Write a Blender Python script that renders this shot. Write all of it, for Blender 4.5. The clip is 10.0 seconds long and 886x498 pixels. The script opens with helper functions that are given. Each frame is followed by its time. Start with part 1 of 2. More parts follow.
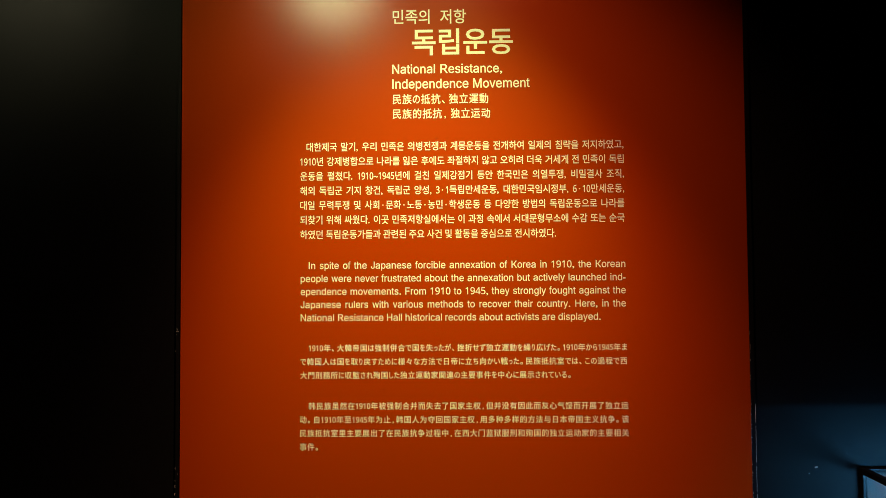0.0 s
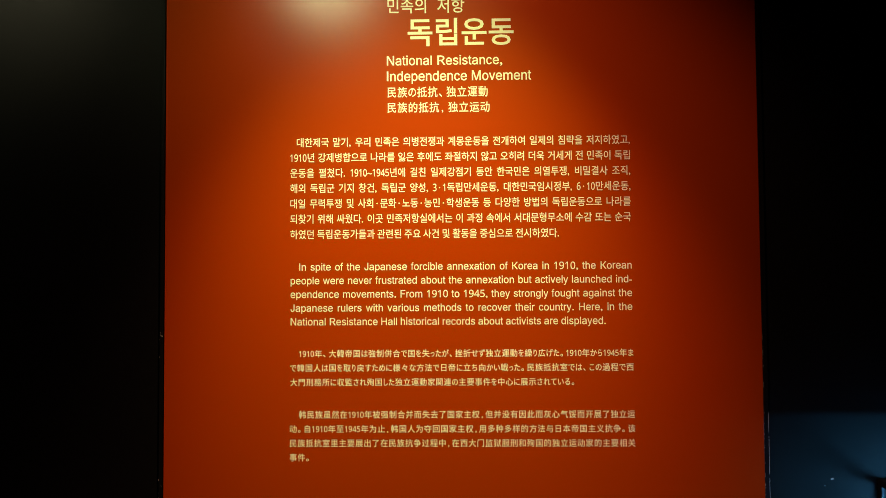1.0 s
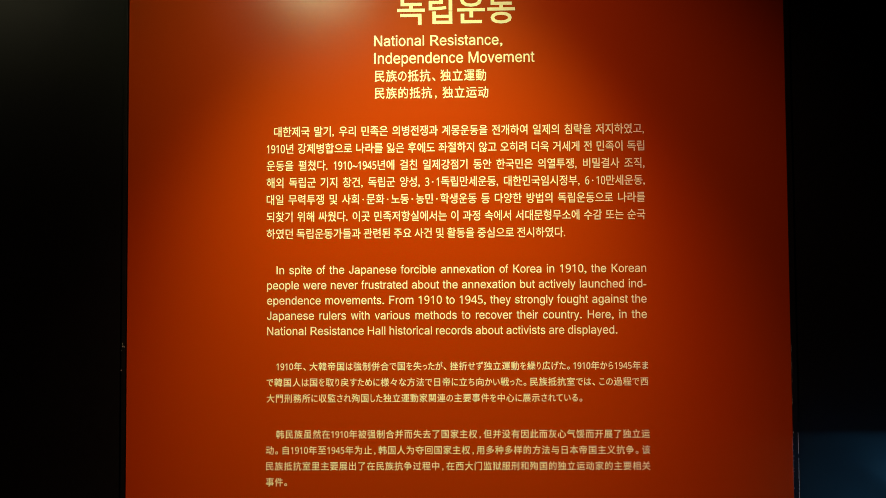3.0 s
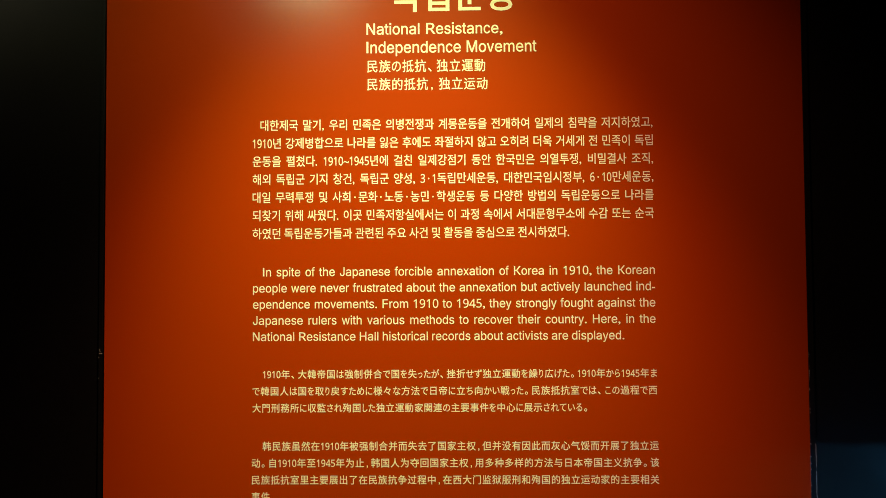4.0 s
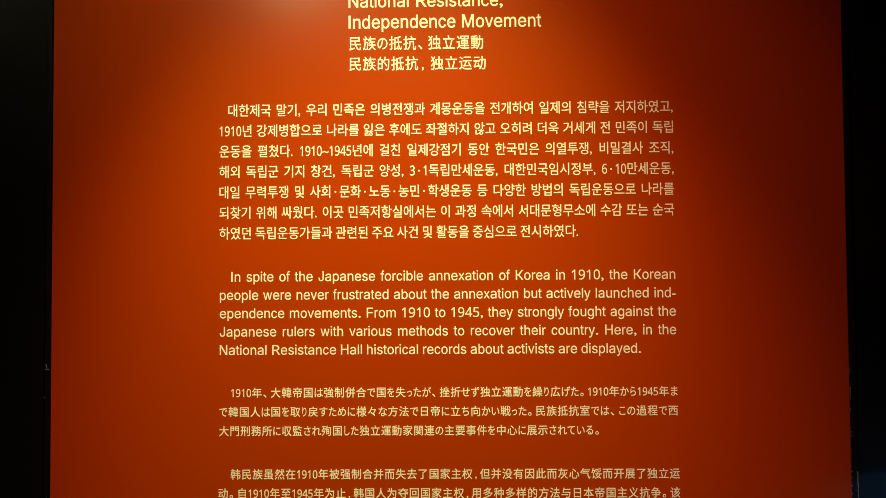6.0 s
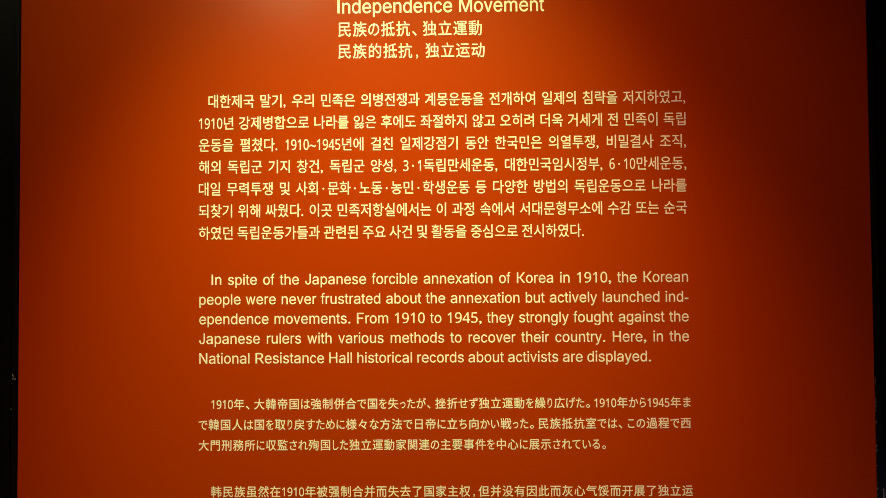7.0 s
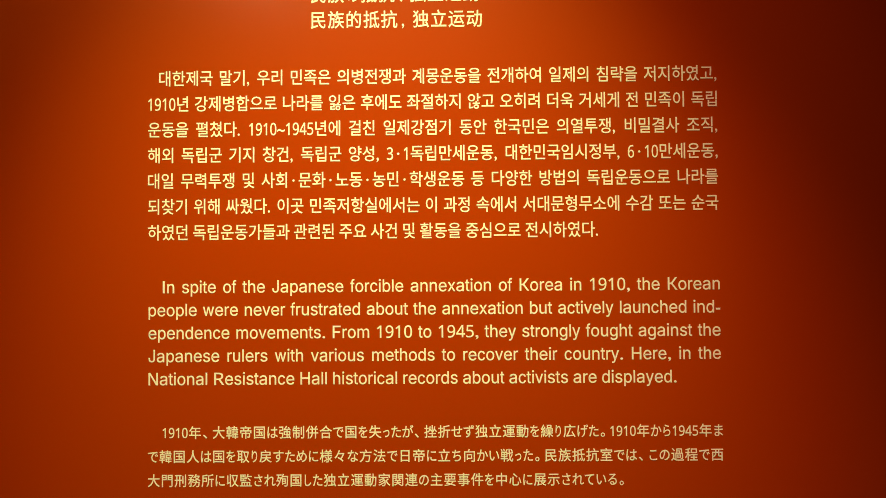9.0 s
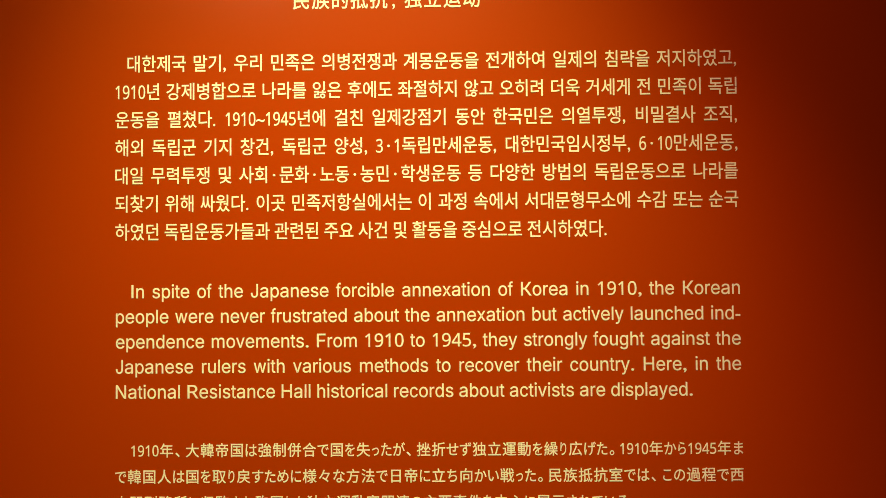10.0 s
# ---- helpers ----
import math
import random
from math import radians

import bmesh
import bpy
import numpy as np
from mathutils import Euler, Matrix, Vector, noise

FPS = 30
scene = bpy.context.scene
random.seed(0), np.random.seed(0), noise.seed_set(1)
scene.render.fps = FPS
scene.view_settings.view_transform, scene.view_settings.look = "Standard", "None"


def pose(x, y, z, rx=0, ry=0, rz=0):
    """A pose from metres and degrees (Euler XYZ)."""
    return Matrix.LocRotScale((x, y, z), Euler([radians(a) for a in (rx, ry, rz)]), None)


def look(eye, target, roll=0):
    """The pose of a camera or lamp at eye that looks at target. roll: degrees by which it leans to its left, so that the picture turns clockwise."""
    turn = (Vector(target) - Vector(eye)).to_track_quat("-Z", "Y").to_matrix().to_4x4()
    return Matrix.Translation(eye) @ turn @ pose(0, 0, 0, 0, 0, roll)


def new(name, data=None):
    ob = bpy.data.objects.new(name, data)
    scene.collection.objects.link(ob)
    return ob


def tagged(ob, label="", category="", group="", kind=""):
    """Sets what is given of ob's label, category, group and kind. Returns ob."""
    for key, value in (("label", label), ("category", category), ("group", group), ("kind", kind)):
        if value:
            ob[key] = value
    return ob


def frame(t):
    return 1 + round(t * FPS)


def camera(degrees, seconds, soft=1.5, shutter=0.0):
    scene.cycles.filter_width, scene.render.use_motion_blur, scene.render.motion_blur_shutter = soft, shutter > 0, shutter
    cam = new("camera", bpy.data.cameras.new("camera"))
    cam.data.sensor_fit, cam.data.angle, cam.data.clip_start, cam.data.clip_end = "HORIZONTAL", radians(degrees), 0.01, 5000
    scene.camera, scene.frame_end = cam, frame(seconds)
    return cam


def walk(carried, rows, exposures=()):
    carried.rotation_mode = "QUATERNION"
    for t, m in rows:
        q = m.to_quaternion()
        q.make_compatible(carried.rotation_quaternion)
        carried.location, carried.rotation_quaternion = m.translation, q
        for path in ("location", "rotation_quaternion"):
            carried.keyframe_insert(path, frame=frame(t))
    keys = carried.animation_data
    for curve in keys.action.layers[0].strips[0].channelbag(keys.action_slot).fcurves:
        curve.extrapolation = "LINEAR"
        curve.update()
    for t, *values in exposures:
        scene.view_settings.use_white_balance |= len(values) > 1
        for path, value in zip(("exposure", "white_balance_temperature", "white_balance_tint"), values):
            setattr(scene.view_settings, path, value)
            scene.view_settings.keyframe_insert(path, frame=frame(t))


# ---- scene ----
cam = camera(62.0, 10.0, 0.6)
# seconds, eye x y z, then pitch above level, roll, yaw
PATH = [
    (0.0, -0.0039, 0.0042, 1.5500, 2.089, 0.375, 1.326),
    (1.0, -0.0009, 0.0806, 1.5546, 2.065, 0.369, 1.284),
    (2.0, 0.0019, 0.1569, 1.5596, 2.015, 0.368, 1.221),
    (2.5, 0.0032, 0.1950, 1.5623, 1.982, 0.369, 1.183),
    (3.25, 0.0052, 0.2521, 1.5664, 1.924, 0.372, 1.121),
    (4.0, 0.0071, 0.3092, 1.5707, 1.858, 0.377, 1.055),
    (5.0, 0.0099, 0.3852, 1.5763, 1.760, 0.386, 0.967),
    (5.5, 0.0114, 0.4232, 1.5792, 1.708, 0.392, 0.924),
    (6.25, 0.0137, 0.4803, 1.5833, 1.630, 0.401, 0.865),
    (7.0, 0.0164, 0.5373, 1.5873, 1.551, 0.411, 0.813),
    (8.0, 0.0204, 0.6134, 1.5924, 1.449, 0.427, 0.762),
    (9.0, 0.0250, 0.6897, 1.5969, 1.357, 0.443, 0.738),
    (10.0, 0.0305, 0.7660, 1.6008, 1.278, 0.459, 0.747),
]
walk(cam, [(t, pose(x, y, z, 90 + pitch, roll, yaw)) for t, x, y, z, pitch, roll, yaw in PATH])

FACE = 1.5919          # front face of the printed board
WALL = FACE + 0.012    # front face of the dark wall behind it
ROOM_X, ROOM_S, ROOM_H = 3.2, -3.0, 2.95

# ---- light: a black room, ceiling spotlights, the lamp inside the display case ----
world = bpy.data.worlds.new("dark_hall")
scene.world = world
world.use_nodes = True
world.node_tree.nodes["Background"].inputs["Color"].default_value = (0.5, 0.6, 0.8, 1)
world.node_tree.nodes["Background"].inputs["Strength"].default_value = 0.0


def spot(name, eye, target, watts, colour, cone, blend, radius):
    data = bpy.data.lights.new(name, "SPOT")
    data.energy, data.color, data.spot_size, data.spot_blend, data.shadow_soft_size = watts, colour, radians(cone), blend, radius
    ob = new(name, data)
    ob.matrix_world = look(eye, target)
    return ob


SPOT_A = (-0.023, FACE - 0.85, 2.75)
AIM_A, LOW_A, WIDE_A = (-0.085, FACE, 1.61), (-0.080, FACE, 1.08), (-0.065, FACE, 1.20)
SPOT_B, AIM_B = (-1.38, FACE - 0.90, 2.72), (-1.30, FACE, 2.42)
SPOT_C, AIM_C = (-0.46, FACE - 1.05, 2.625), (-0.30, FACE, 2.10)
# one unseen spotlight split into three cones, green and red tints fitted to the panel
spot("panel_beam_green", SPOT_A, AIM_A, 68.0, (0.33, 1.0, 0.19), 41, 1.0, 0.035)
spot("panel_flood_red", SPOT_A, LOW_A, 115.0, (1.0, 0.47, 0.29), 54, 1.0, 0.035)
spot("panel_spill_red", SPOT_A, WIDE_A, 40.0, (1.0, 0.47, 0.26), 86, 1.0, 0.035)
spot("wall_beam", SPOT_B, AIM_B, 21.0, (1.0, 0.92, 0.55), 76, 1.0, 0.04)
# unseen lamp for the panel's glare; green tint keeps its haze from turning pink
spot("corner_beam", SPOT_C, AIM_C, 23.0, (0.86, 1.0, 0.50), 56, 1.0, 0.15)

CASE_L, CASE_R, CASE_F, CASE_TOP = 0.839, 1.93, WALL - 0.50, 1.139
strip = bpy.data.lights.new("case_strip", "AREA")
strip.shape, strip.size, strip.size_y, strip.energy, strip.color = "RECTANGLE", 0.92, 0.006, 2.0, (0.11, 0.51, 1.0)
strip_ob = new("case_strip", strip)
strip_ob.matrix_world = look((1.40, WALL - 0.33, CASE_TOP - 0.084), (1.40, WALL, CASE_TOP - 0.084))


# ---- materials ----
def nodes_of(name):
    m = bpy.data.materials.new(name)
    m.use_nodes = True
    return m, m.node_tree.nodes, m.node_tree.links, m.node_tree.nodes["Principled BSDF"]


def add_noise(nt, links, coord, scale, detail=4.0, rough=0.6):
    n = nt.new("ShaderNodeTexNoise")
    n.inputs["Scale"].default_value, n.inputs["Detail"].default_value, n.inputs["Roughness"].default_value = scale, detail, rough
    links.new(coord.outputs["Object"], n.inputs["Vector"])
    return n


def add_ramp(nt, links, src, lo, hi, a, b):
    r = nt.new("ShaderNodeMapRange")
    for key, v in zip(("From Min", "From Max", "To Min", "To Max"), (lo, hi, a, b)):
        r.inputs[key].default_value = v
    links.new(src, r.inputs["Value"])
    return r.outputs["Result"]


def painted(name, colour, rough, spread=0.12, big=2.0, fine=60.0, bump=0.0006, metal=0.0, spec=0.5, rough_spread=0.08):
    """A surface with slow blotches and fine grain in colour, gloss and relief."""
    m, nt, links, bsdf = nodes_of(name)
    coord = nt.new("ShaderNodeTexCoord")
    slow, grain = add_noise(nt, links, coord, big), add_noise(nt, links, coord, fine, 6.0)
    both = nt.new("ShaderNodeMath")
    both.operation = "MULTIPLY_ADD"
    links.new(slow.outputs["Fac"], both.inputs[0])
    both.inputs[1].default_value = 0.65
    half = add_ramp(nt, links, grain.outputs["Fac"], 0.0, 1.0, 0.0, 0.35)
    links.new(half, both.inputs[2])
    mix = nt.new("ShaderNodeMix")
    mix.data_type = "RGBA"
    links.new(add_ramp(nt, links, both.outputs[0], 0.3, 0.7, 0.0, 1.0), mix.inputs["Factor"])
    mix.inputs["A"].default_value = (*[c * (1 - spread) for c in colour], 1)
    mix.inputs["B"].default_value = (*[min(1.0, c * (1 + spread)) for c in colour], 1)
    links.new(mix.outputs["Result"], bsdf.inputs["Base Color"])
    links.new(add_ramp(nt, links, both.outputs[0], 0.3, 0.7, rough - rough_spread, rough + rough_spread), bsdf.inputs["Roughness"])
    bsdf.inputs["Metallic"].default_value = metal
    bsdf.inputs["Specular IOR Level"].default_value = spec
    if bump:
        b = nt.new("ShaderNodeBump")
        b.inputs["Distance"].default_value = bump
        b.inputs["Strength"].default_value = 0.5
        links.new(grain.outputs["Fac"], b.inputs["Height"])
        links.new(b.outputs["Normal"], bsdf.inputs["Normal"])
    return m


M_RED = painted("red_laminate", (0.400, 0.0430, 0.0001), 0.225, 0.035, 1.3, 220.0, 0.00003, 0.0, 0.34, 0.02)
M_LETTER = painted("cream_vinyl", (0.95, 0.92, 0.78), 0.45, 0.03, 6.0, 200.0, 0.0, 0.0, 0.4)
M_WALL = painted("black_wall_paint", (0.0027, 0.0032, 0.0040), 0.48, 0.16, 1.1, 90.0, 0.00008, 0.0, 0.24)
M_EDGE = painted("black_edge_band", (0.0028, 0.0030, 0.0036), 0.5, 0.25, 9.0, 160.0, 0.0001, 0.0, 0.22)
M_CHIP_GLINT = painted("bare_filler_and_glint", (0.72, 0.71, 0.66), 0.8, 0.25, 60.0, 400.0, 0.0, 0.0, 0.3)
M_FRAME = painted("black_metal_frame", (0.010, 0.011, 0.013), 0.38, 0.2, 6.0, 150.0, 0.0002, 0.0, 0.5)
M_CLOTH = painted("pale_display_cloth", (0.32, 0.34, 0.34), 0.9, 0.10, 8.0, 500.0, 0.0005, 0.0, 0.2)
M_BASE = painted("dark_cabinet_board", (0.020, 0.021, 0.024), 0.5, 0.15, 3.0, 80.0, 0.0003)
M_FLOOR = painted("dark_floor_vinyl", (0.030, 0.029, 0.028), 0.45, 0.25, 1.6, 70.0, 0.0004)
M_CEIL = painted("black_ceiling_paint", (0.012, 0.012, 0.012), 0.8, 0.15, 1.4, 60.0, 0.0004)
M_WHITE = painted("white_plastic", (0.78, 0.78, 0.76), 0.5, 0.04, 30.0, 300.0, 0.0)
M_METAL = painted("black_lamp_metal", (0.02, 0.02, 0.02), 0.4, 0.15, 8.0, 200.0, 0.0001, 0.0)


def glass_material():
    m, nt, links, bsdf = nodes_of("case_glass")
    bsdf.inputs["Base Color"].default_value = (0.93, 0.97, 0.96, 1)
    bsdf.inputs["Roughness"].default_value = 0.0
    bsdf.inputs["IOR"].default_value = 1.45
    bsdf.inputs["Transmission Weight"].default_value = 1.0
    return m


M_GLASS = glass_material()


# ---- mesh helpers ----
def box_mesh(bm, lo, hi, bevel=0.0):
    made = bmesh.ops.create_cube(bm, size=1.0)
    bmesh.ops.scale(bm, verts=made["verts"], vec=[b - a for a, b in zip(lo, hi)])
    bmesh.ops.translate(bm, verts=made["verts"], vec=[(a + b) / 2 for a, b in zip(lo, hi)])
    if bevel:
        edges = {e for v in made["verts"] for e in v.link_edges}
        bmesh.ops.bevel(bm, geom=list(edges), offset=bevel, segments=2, profile=0.5, affect="EDGES")
    return bm


def box(lo, hi, bevel=0.0):
    return box_mesh(bmesh.new(), lo, hi, bevel)


def tube(a, b, r1, r2, segments=24, bm=None):
    """A closed round bar from a to b."""
    bm = bm or bmesh.new()
    a, b = Vector(a), Vector(b)
    turn = (b - a).to_track_quat("Z", "Y").to_matrix().to_4x4()
    bmesh.ops.create_cone(bm, cap_ends=True, segments=segments, radius1=r1, radius2=r2, depth=(b - a).length,
                          matrix=Matrix.Translation((a + b) / 2) @ turn)
    return bm


def mesh_of(bm, name, material):
    me = bpy.data.meshes.new(name)
    bm.to_mesh(me)
    bm.free()
    me.materials.append(material)
    return me


def part(name, bm, material, parent=None, label=""):
    ob = new(name, mesh_of(bm, name, material))
    if parent is not None:
        ob.parent = parent
    return tagged(ob, label) if label else ob


def structure(name, bm, material, label, category):
    return tagged(part(name, bm, material), label, category, kind="structure")


# ---- the room ----
T = 0.15
structure("wall_north", box((-ROOM_X - T, WALL, 0), (ROOM_X + T, WALL + T, ROOM_H)), M_WALL, "matt black painted wall behind the red panel", "wall")
structure("wall_south", box((-ROOM_X - T, ROOM_S - T, 0), (ROOM_X + T, ROOM_S, ROOM_H)), M_WALL, "plain black painted wall across the hall", "wall")
structure("wall_west", box((-ROOM_X - T, ROOM_S, 0), (-ROOM_X, WALL, ROOM_H)), M_WALL, "plain black painted side wall", "wall")
structure("wall_east", box((ROOM_X, ROOM_S, 0), (ROOM_X + T, WALL, ROOM_H)), M_WALL, "plain black painted side wall", "wall")
structure("floor", box((-ROOM_X - T, ROOM_S - T, -0.1), (ROOM_X + T, WALL + T, 0)), M_FLOOR, "dark vinyl exhibition hall floor", "floor")
structure("ceiling", box((-ROOM_X - T, ROOM_S - T, ROOM_H), (ROOM_X + T, WALL + T, ROOM_H + 0.1)), M_CEIL, "black painted exhibition hall ceiling", "ceiling")

# ---- the red text panel ----
HALF, EDGE, TOP, GAP = 0.61, 0.010, 2.44, 0.0028
panel = tagged(new("text_panel"), "tall orange-red exhibition panel with cream lettering, on a black wall", "sign")
panel.location = (0, FACE, 0)
part("board", box((-HALF, 0, 0.002), (HALF, 0.0118, TOP), 0.0008), M_RED, panel, "orange-red satin laminate board")


# The built-in font's grotesque letters are reached through their dotted forms; the dots are taken off again.
DOTTED = dict(zip("abcdefghijmnoprstuvwxyFHJKMNRS", "ạḅсḍẹḟġḥịјṃṇọрṛṣṭụṿẉхỵḞḤЈКṂṆ\U0001D5B1Ѕ"))
# advance widths of a neo-grotesque, in thousandths of the letter size
ADVANCE = {ch: w for w, group in ((222, "ijl"), (278, "ftI,. "), (333, "r-"), (500, "ckvxyzsJ"), (556, "abdeghnopqu0123456789"),
                                  (611, "FT"), (667, "AKPS"), (722, "DHNRw"), (833, "mM")) for ch in group}
FIGURES = {str(k): chr(0x1D7E2 + k) for k in range(10)}
FACES = {}


def islands(count, edges):
    root = list(range(count))

    def top(k):
        while root[k] != k:
            root[k] = root[root[k]]
            k = root[k]
        return k
    for a, b in edges:
        root[top(a)] = top(b)
    return np.array([top(k) for k in range(count)])


def glyph(ch, weight, latin):
    """One character of the built-in font at size 1: points (z: 0 back, 1 rim, 2 face), faces, and how far the next one stands."""
    key = (ch, weight, latin)
    if key in FACES:
        return FACES[key]
    if latin and ch in "Il":       # a plain bar
        x0, x1, top = 0.075 - weight, 0.163 + weight, 0.728
        co = np.array([(x, y, 2.0) for x, y in ((x0, 0), (x1, 0), (x1, top), (x0, top))])
        FACES[key] = co, [(0, 1, 2, 3)], 0.238
        return FACES[key]
    shown = (DOTTED.get(ch, FIGURES.get(ch, ch)) if latin else FIGURES.get(ch, ch))
    c = bpy.data.curves.new("writing", "FONT")
    c.body, c.size, c.resolution_u = shown + "H", 1.0, 3
    c.bevel_depth, c.bevel_resolution = max(0.001, weight), 0
    ob = new("writing", c)
    bpy.context.view_layer.update()
    me = bpy.data.meshes.new_from_object(ob.evaluated_get(bpy.context.evaluated_depsgraph_get()))
    bpy.data.objects.remove(ob)
    bpy.data.curves.remove(c)
    co = np.empty(len(me.vertices) * 3)
    me.vertices.foreach_get("co", co)
    co = co.reshape(-1, 3)
    polys = [tuple(p.vertices) for p in me.polygons]
    which = islands(len(co), [tuple(e.vertices) for e in me.edges])
    bpy.data.meshes.remove(me)
    loose = np.ones(len(co), bool)
    for p in polys:
        loose[list(p)] = False
    last = max(co[which == k, 0].min() for k in set(which[~loose]))      # the H that closes the pair
    gone = loose.copy()
    lift = np.zeros(len(co))
    for k in set(which):
        m = which == k
        x0, y0, y1 = co[m, 0].min(), co[m, 1].min(), co[m, 1].max()
        if x0 > last - 0.01 - 2 * weight or (latin and ch in DOTTED and (y1 < -0.05 or (ch in "fF" and y0 > 0.8) or (ch == "g" and y0 > 0.6))):
            gone |= m
        elif latin and ch in "ft" and y1 < 0.6 and y0 > 0.4:
            lift[m] = 0.2                          # the crossbar lies over the stem
    at = np.cumsum(~gone) - 1
    level = np.sign(co[:, 2].round(6)) + 1 + lift
    pts = np.column_stack((co[:, 0], co[:, 1], level))[~gone]
    FACES[key] = pts, [tuple(int(at[v]) for v in p) for p in polys if not gone[list(p)].any()], last - 0.075
    return FACES[key]


def set_line(name, run, size, base, weight, label, latin=False):
    """A line of writing, a mesh for each word or clause. run: each character with its left edge and its width against its height; None parts the words."""
    row = tagged(new(name), label)
    row.parent = panel
    pts, polys, n = [], [], 0
    for item in [*run, None]:
        if item is not None:
            ch, x, wide = item
            co, faces, _ = glyph(ch, weight, latin)
            front = np.interp(co[:, 2], (0, 1, 2, 2.2), (-0.00005, -0.00036, -0.00040, -0.00043))
            pts.append(np.column_stack((x + co[:, 0] * size * wide, front, base + co[:, 1] * size)))
            polys += [tuple(v + n for v in f) for f in faces]
            n += len(co)
        elif pts:
            me = bpy.data.meshes.new("word")
            me.from_pydata(np.concatenate(pts).tolist(), [], polys)
            me.update()
            me.materials.append(M_LETTER)
            new("word", me).parent = row
            pts, polys, n = [], [], 0
    return row


def inked(run, size, weight, latin, x0, x1):
    """The run moved and stretched so that its ink goes from x0 to x1."""
    first, last = run[0], run[-1]
    a = first[1] + glyph(first[0], weight, latin)[0][:, 0].min() * size * first[2]
    b = last[1] + glyph(last[0], weight, latin)[0][:, 0].max() * size * last[2]
    k = (x1 - x0) / (b - a)
    return [None if item is None else (item[0], x0 + (item[1] - a) * k, item[2] * k) for item in run]


def english(name, body, x0, x1, low, high, label, weight, em=None):
    """Latin letters on a grotesque's widths, capitals from low to high. em: a thousandth of the letter size, and the word spaces fill the line; None: the whole line does."""
    size = (high - low) / 0.728
    if em is None:
        em = (x1 - x0) / (sum(ADVANCE[c] for c in body) - 110)
        gap = ADVANCE[" "] * em
    else:
        words = [sum(ADVANCE[c] for c in w) * em for w in body.split()]
        gap = (x1 - x0 - sum(words) + 110 * em) / (len(words) - 1)
    run, x = [], x0
    for ch in body:
        if ch == " ":
            x += gap
            run.append(None)
            continue
        wide = ADVANCE[ch] * em
        own = glyph(ch, weight, True)[2] * size
        run.append((ch, x, wide / own))
        x += wide
    set_line(name, inked(run, size, weight, True, x0, x1), size, low, weight, label, True)


def korean(name, body, x0, x1, low, high, label, weight, pitch):
    """Syllables at one pitch, narrow figures; the word spaces fill the line."""
    size = (high - low) / (HANGUL[1] - HANGUL[0])
    step = {",": 0.33, ".": 0.33, "~": 0.58, "·": 0.66}
    wide = {ch: pitch * (0.52 if ch.isdigit() else step.get(ch, 1.0)) for ch in body}
    spaces = body.count(" ")
    gap = (x1 - x0 - sum(wide[c] for c in body if c != " ") + 0.08 * pitch) / max(1, spaces)
    run, x = [], x0
    for ch in body:
        if ch == " ":
            x += gap
            run.append(None)
            continue
        own = glyph(ch, weight, False)[2] * size
        k = wide[ch] / own
        if ch in ",.":
            run.append((ch, x, 0.9))
        elif ch == "·":
            run.append((ch, x + 0.5 * (wide[ch] - own), 1.0))
        else:
            run.append((ch, x, k))
        x += wide[ch]
    set_line(name, inked(run, size, weight, False, x0, x1), size, low - HANGUL[0] * size, weight, label)


# widths of the syllabic signs and marks against a full character
KANA = {ch: w for w, group in ((0.49, "0123456789"), (0.60, "，,"), (0.62, "っ"), (0.64, "り"), (0.68, "し"), (0.72, "ら。"), (0.75, "、"), (0.78, "をこ"),
                               (0.83, "たにちてさる"), (0.85, "でがずげかまのすい"), (0.88, "はめなれきせ")) for ch in group}


def chinese(name, body, x0, x1, low, high, label, weight):
    """Square characters at one pitch; syllabic signs, figures and marks stand closer."""
    size = (high - low) / (HAN[1] - HAN[0])
    run, x = [], 0.0
    for ch in body:
        if ch == " ":
            x += 0.18 * size
            run.append(None)
            continue
        w = KANA.get(ch, 1.0)
        own = glyph(ch, weight, False)[2]
        if ch in "，,、。":
            run.append((",", x + 0.17 * size, 0.9) if ch in "，," else (ch, x + 0.06 * size, 0.95))
            if ch != body[-1]:
                run.append(None)
        elif ch.isdigit():
            run.append((ch, x, w / own))
        else:
            k = 0.95 * min(1.0, w + 0.06)
            run.append((ch, x + 0.5 * (w - k * own) * size, k))
        x += w * size
    set_line(name, inked(run, size, weight, False, x0, x1), size, low - HAN[0] * size, weight, label)


HANGUL, HAN = (-0.078, 0.827), (-0.085, 0.845)
L, R, IN = -0.3495, 0.3500, -0.3325
korean("title_line", "민족의 저항", -0.1468, 0.0130, 2.0996, 2.1309, "cream Korean lettering of the upper title line", 0.008, 0.0288)
korean("title_line", "독립운동", -0.1050, 0.1146, 2.0313, 2.0878, "large bold cream Korean title lettering", 0.014, 0.0550)
english("title_line", "National Resistance,", -0.1485, 0.0908, 1.9908, 2.0103, "cream English title lettering", 0.010)
english("title_line", "Independence Movement", -0.1486, 0.1499, 1.9578, 1.9780, "cream English title lettering", 0.010)
chinese("title_line", "民族の抵抗、独立運動", -0.1475, 0.0599, 1.9235, 1.9454, "cream Japanese title lettering", 0.008)
chinese("title_line", "民族的抵抗, 独立运动", -0.1476, 0.0637, 1.8917, 1.9132, "cream Chinese title lettering", 0.008)

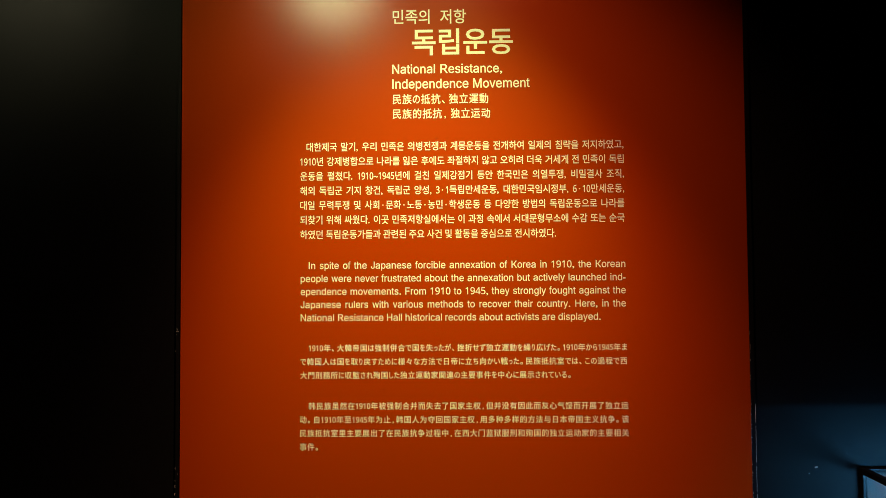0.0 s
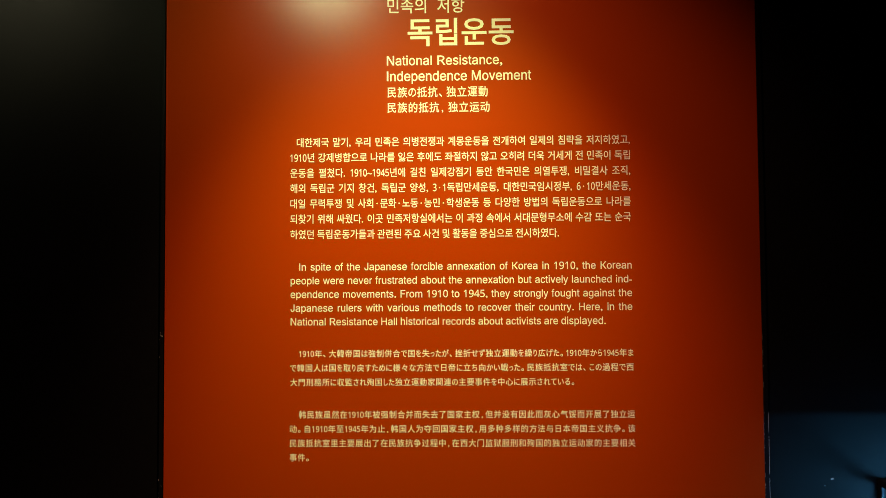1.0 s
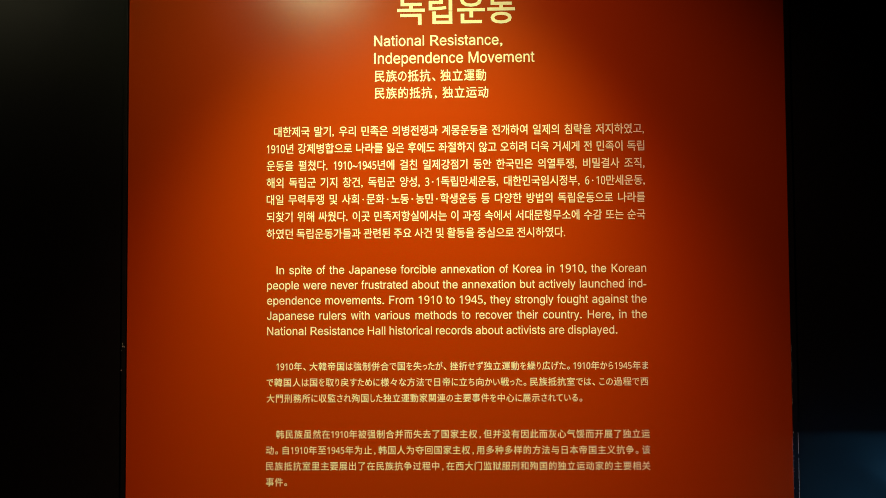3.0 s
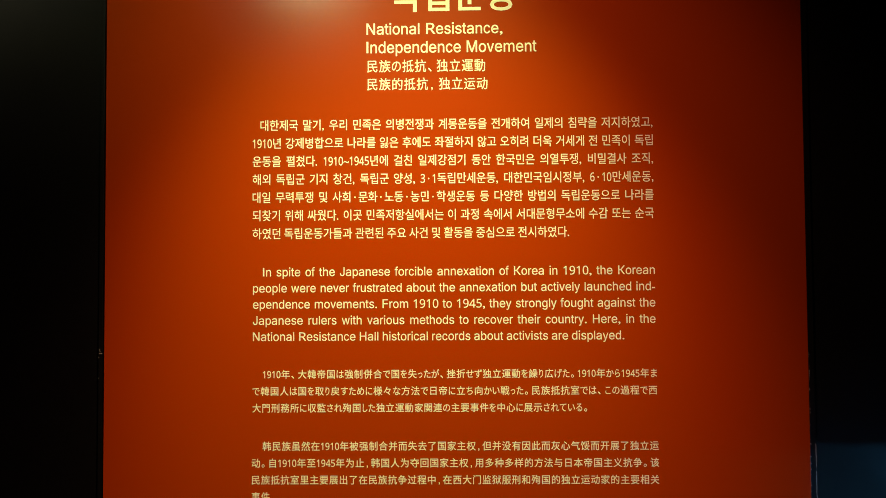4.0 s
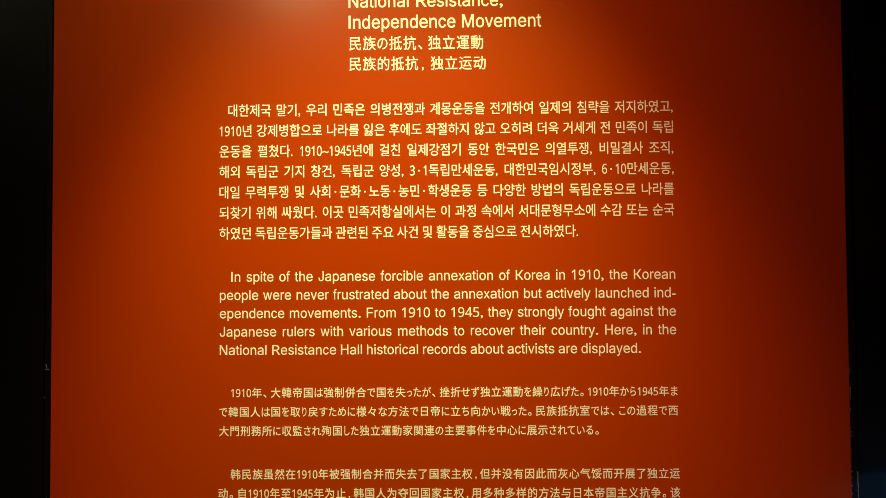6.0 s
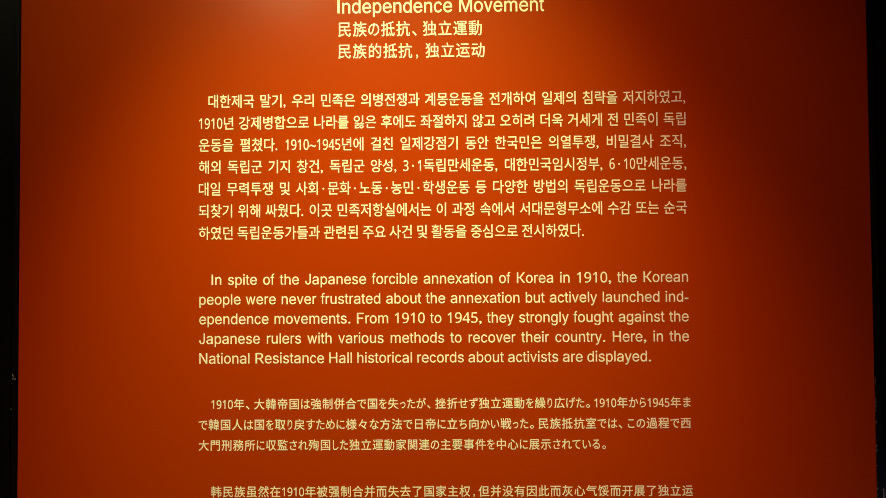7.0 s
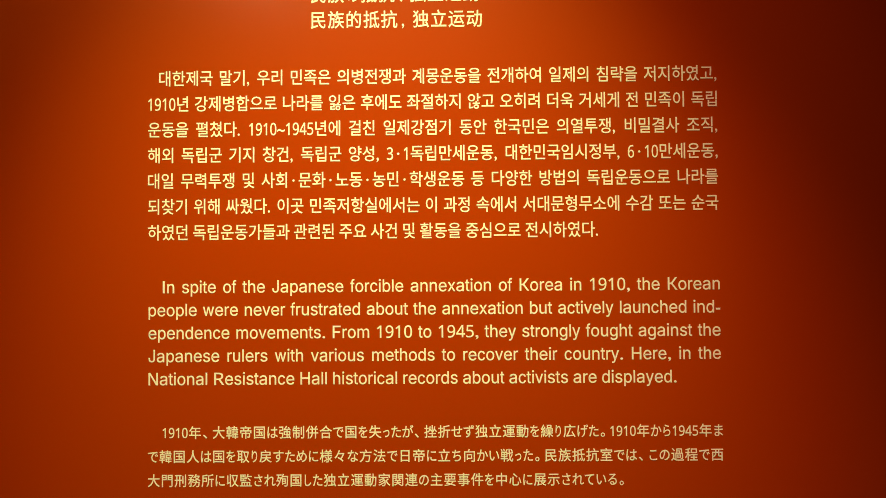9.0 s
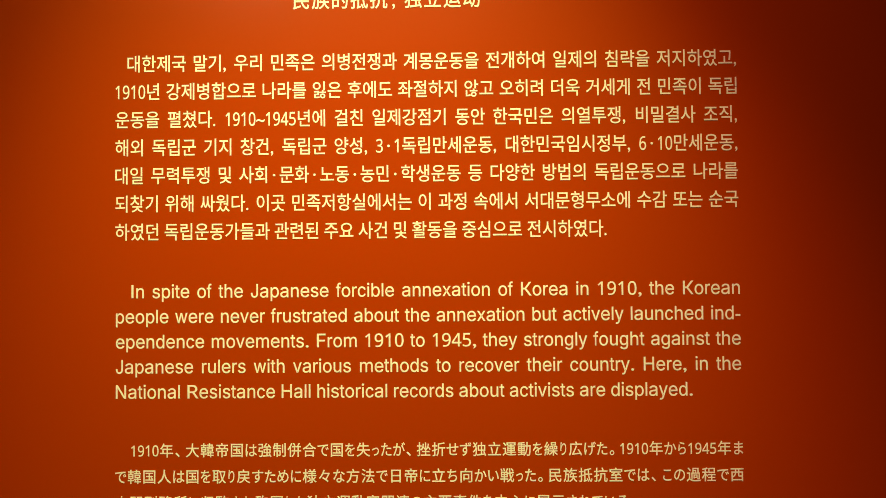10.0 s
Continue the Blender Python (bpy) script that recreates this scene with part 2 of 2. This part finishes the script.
KOREAN = ("대한제국 말기, 우리 민족은 의병전쟁과 계몽운동을 전개하여 일제의 침략을 저지하였고,",
          "1910년 강제병합으로 나라를 잃은 후에도 좌절하지 않고 오히려 더욱 거세게 전 민족이 독립",
          "운동을 펼쳤다. 1910~1945년에 걸친 일제강점기 동안 한국민은 의열투쟁, 비밀결사 조직,",
          "해외 독립군 기지 창건, 독립군 양성, 3·1독립만세운동, 대한민국임시정부, 6·10만세운동,",
          "대일 무력투쟁 및 사회·문화·노동·농민·학생운동 등 다양한 방법의 독립운동으로 나라를",
          "되찾기 위해 싸웠다. 이곳 민족저항실에서는 이 과정 속에서 서대문형무소에 수감 또는 순국",
          "하였던 독립운동가들과 관련된 주요 사건 및 활동을 중심으로 전시하였다.")
for i, body in enumerate(KOREAN):
    low = 1.8221 - 0.03175 * i
    korean("korean_line", body, -0.3359 if i == 0 else L, 0.2029 if i == 6 else R, low, low + 0.0189, "small cream Korean lettering", 0.008, 0.0171)

ENGLISH = ("In spite of the Japanese forcible annexation of Korea in 1910, the Korean",
           "people were never frustrated about the annexation but actively launched ind-",
           "ependence movements. From 1910 to 1945, they strongly fought against the",
           "Japanese rulers with various methods to recover their country. Here, in the",
           "National Resistance Hall historical records about activists are displayed.")
EM = (0.2960 + 0.3485) / (sum(ADVANCE[c] for c in ENGLISH[4]) - 110 - 32 * ENGLISH[4].count(" "))      # the last line has narrow, even gaps
for i, body in enumerate(ENGLISH):
    low = 1.5666 - 0.0281 * i
    english("english_line", body, IN + 0.0015 if i == 0 else -0.3485, 0.2960 if i == 4 else R, low, low + 0.0150, "small cream English lettering", 0.007, EM)

JAPANESE = ("1910年、大韓帝国は強制併合で国を失ったが、挫折せず独立運動を繰り広げた。1910年から1945年ま",
            "で韓国人は国を取り戻すために様々な方法で日帝に立ち向かい戦った。民族抵抗室では、この過程で西",
            "大門刑務所に収監され殉国した独立運動家関連の主要事件を中心に展示されている。")
for i, body in enumerate(JAPANESE):
    low = 1.3885 - 0.0291 * i
    chinese("japanese_line", body, -0.3311 if i == 0 else -0.3492, 0.2303 if i == 2 else 0.3507, low, low + 0.0155, "small cream Japanese lettering", 0.010)

CHINESE = ("韩民族虽然在1910年被强制合并而失去了国家主权，但并没有因此而灰心气馁而开展了独立运",
           "动。自1910年至1945年为止，韩国人为夺回国家主权，用多种多样的方法与日本帝国主义抗争。该",
           "民族抵抗室里主要展出了在民族抗争过程中，在西大门监狱服刑和殉国的独立运动家的主要相关",
           "事件。")
for i, body in enumerate(CHINESE):
    low = 1.2645 - 0.0289 * i
    chinese("chinese_line", body, -0.3314 if i == 0 else -0.3503, -0.3110 if i == 3 else 0.3522, low, low + 0.0157, "small cream Chinese lettering", 0.010)

# ---- black edge bands with knocked paint, and a lit outer line laid on as flakes ----
rng = random.Random(7)


def flake(w, h, seed):
    """A small ragged flake, thin, in the x-z plane."""
    r = random.Random(seed)
    bm = bmesh.new()
    ring = []
    for k in range(9):
        a = 2 * math.pi * k / 9
        s = r.uniform(0.55, 1.0)
        ring.append(bm.verts.new((w / 2 * s * math.cos(a), 0, h / 2 * s * math.sin(a))))
    face = bm.faces.new(ring)
    ext = bmesh.ops.extrude_face_region(bm, geom=[face])
    bmesh.ops.translate(bm, verts=[v for v in ext["geom"] if isinstance(v, bmesh.types.BMVert)], vec=(0, -0.0002, 0))
    bmesh.ops.recalc_face_normals(bm, faces=bm.faces)
    return bm


FLAKES = [mesh_of(flake(w, h, s), "paint_chip_or_glint", M_CHIP_GLINT) for s, (w, h) in enumerate(((0.0014, 0.0026), (0.0011, 0.0044), (0.0017, 0.0019), (0.0012, 0.0095)))]


def chip_or_glint(parent, x, z, which, scale=1.0, turn=0.0):
    ob = new("paint_chip_or_glint", FLAKES[which])
    ob.parent = parent
    ob.matrix_basis = Matrix.Translation((x, -0.0002, z)) @ pose(0, 0, 0, 0, turn, 0) @ Matrix.Diagonal((scale, 1, scale, 1))
    return ob


bands = []
for side in (-1, 1):
    a, b = sorted((side * (HALF + (GAP if side < 0 else 0.0002)), side * (HALF + EDGE)))
    bands.append(part("edge_band", box((a, 0.0003, 0.002), (b, 0.0118, TOP), 0.0006), M_EDGE, panel, "black edge band with chipped paint"))
west, east = bands
for k in range(90):      # knocks along the inner edge, thicker towards the bottom
    u = rng.random()
    chip_or_glint(east, HALF + 0.0004 + rng.uniform(0, 0.0007), 1.00 + 0.44 * u * u, rng.choice((0, 1, 2)), rng.uniform(0.35, 0.9), rng.uniform(-20, 20))
z = 1.272
while z > 0.98:          # the outer arris as the case lamp lights it, put in as pale flakes
    if rng.random() < 0.9:
        chip_or_glint(east, HALF + EDGE - 0.0007 + rng.uniform(-0.0002, 0.0002), z, 3, rng.uniform(0.75, 1.05), rng.uniform(-3, 3))
    z -= rng.uniform(0.0045, 0.0075)
for x, z, which, scale, turn in ((-0.6172, 1.4390, 3, 0.75, -14), (-0.6180, 1.4340, 0, 0.8, 20), (-0.6155, 1.4338, 1, 0.8, 62), (-0.6137, 1.4337, 2, 1.0, 0),
                                 (-0.6196, 1.3910, 2, 1.0, 10), (-0.6193, 1.4270, 0, 0.5, 0), (-0.6196, 1.1400, 3, 0.6, 2), (-0.6196, 1.1140, 1, 0.6, 0),
                                 (-0.6197, 1.1020, 3, 0.7, 0), (-0.6140, 1.1280, 0, 0.6, 0), (-0.6197, 1.0850, 3, 0.8, 0)):
    chip_or_glint(west, x, z, which, scale, turn)

# ---- small white plug in the wall ----
plug_bm = bmesh.new()
box_mesh(plug_bm, (-0.0031, -0.0016, -0.0014), (0.0031, 0, 0.0014), 0.0006)
plug = tagged(part("wall_plug", plug_bm, M_WHITE), "tiny white plastic plug in the black wall", "wall plug")
plug.matrix_world = pose(0.7490, WALL, 1.1390, 0, -12, 0)
speck_bm = bmesh.new()
box_mesh(speck_bm, (-0.0009, -0.0015, -0.0009), (0.0009, 0, 0.0009), 0.0004)
speck = tagged(part("wall_plug", speck_bm, M_CHIP_GLINT), "pinhead-sized pale filler spot in the black wall", "wall plug")
speck.matrix_world = pose(0.7340, WALL, 1.1255, 0, 15, 0)

# ---- glass display case beside the panel ----
case = tagged(new("display_case"), "black-framed glass display case with bluish light inside, against the wall", "display case")
case.location = (CASE_L, CASE_F, 0)
W, DEP, P = CASE_R - CASE_L, WALL - CASE_F, 0.013
DECK = 0.80
part("plinth", box((0.03, 0.03, 0), (W - 0.03, DEP - 0.004, 0.08), 0.002), M_BASE, case)
part("cabinet", box((0, 0, 0.08), (W, DEP - 0.002, DECK), 0.003), M_BASE, case)
part("deck", box((P, P, DECK), (W - P, DEP - P, DECK + 0.012), 0.002), M_CLOTH, case, "pale cloth-covered display deck")
part("back_panel", box((P, DEP - 0.010, DECK + 0.012), (W - P, DEP - 0.004, CASE_TOP - P), 0.001), M_CLOTH, case, "pale cloth-covered back panel")
for px in (0, W - P):
    for py in (0, DEP - P - 0.001):
        part("post", box((px, py, DECK), (px + P, py + P, CASE_TOP), 0.0015), M_FRAME, case)
for py in (0, DEP - P - 0.001):
    part("rail", box((P, py, CASE_TOP - P), (W - P, py + P, CASE_TOP), 0.0015), M_FRAME, case)
for px in (0, W - P):
    part("rail", box((px, P, CASE_TOP - P), (px + P, DEP - P - 0.001, CASE_TOP), 0.0015), M_FRAME, case)
for name, lo, hi in (("side_pane", (0.005, P, DECK + 0.012), (0.011, DEP - P - 0.001, CASE_TOP - P)),
                     ("side_pane", (W - 0.011, P, DECK + 0.012), (W - 0.005, DEP - P - 0.001, CASE_TOP - P)),
                     ("front_pane", (P, 0.005, DECK + 0.012), (W - P, 0.011, CASE_TOP - P)),
                     ("top_pane", (P, P, CASE_TOP - 0.009), (W - P, DEP - P - 0.001, CASE_TOP - 0.003))):
    pane = part(name, box(lo, hi), M_GLASS, case, "clear glass pane")
    pane.visible_shadow = False
LAMP_Y = DEP - 0.33
part("lamp_hood", box((P, LAMP_Y - 0.03, CASE_TOP - 0.020), (W - P, LAMP_Y + 0.0993, CASE_TOP - 0.011), 0.001), M_FRAME, case, "black metal hood over the case lamp")
part("lamp_channel", box((0.10, LAMP_Y - 0.014, CASE_TOP - 0.094), (W - 0.06, LAMP_Y - 0.002, CASE_TOP - 0.072), 0.001), M_FRAME, case, "slim black lamp channel")
for px in (0.14, W - 0.14):
    part("lamp_bracket", box((px, LAMP_Y - 0.013, CASE_TOP - 0.073), (px + 0.012, LAMP_Y - 0.003, CASE_TOP - 0.019), 0.001), M_FRAME, case)

# ---- ceiling spotlights ----
def spotlight(eye, target, label, wide=1.0):
    root = tagged(new("track_spotlight"), label, "spotlight", "ceiling spotlights")
    root.location = (eye[0], eye[1], ROOM_H)
    way = (Vector(target) - Vector(eye)).normalized()
    head = Vector((0, 0, eye[2] - ROOM_H)) - way * 0.02
    part("ceiling_plate", tube((0, 0, -0.022), (0, 0, 0), 0.05, 0.05), M_METAL, root)
    part("stem", tube((0, 0, -0.02), head - way * 0.06, 0.009, 0.009, 12), M_METAL, root)
    part("lamp_head", tube(head - way * 0.13, head, 0.042 * wide, 0.055 * wide), M_METAL, root)
    part("rim", tube(head - way * 0.004, head + way * 0.003, 0.059 * wide, 0.059 * wide), M_METAL, root)
    return root


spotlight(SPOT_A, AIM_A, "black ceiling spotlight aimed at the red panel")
spotlight(SPOT_B, AIM_B, "black ceiling spotlight aimed at the dark wall")
spotlight(SPOT_C, AIM_C, "wide black ceiling floodlight beside the red panel", 2.6)
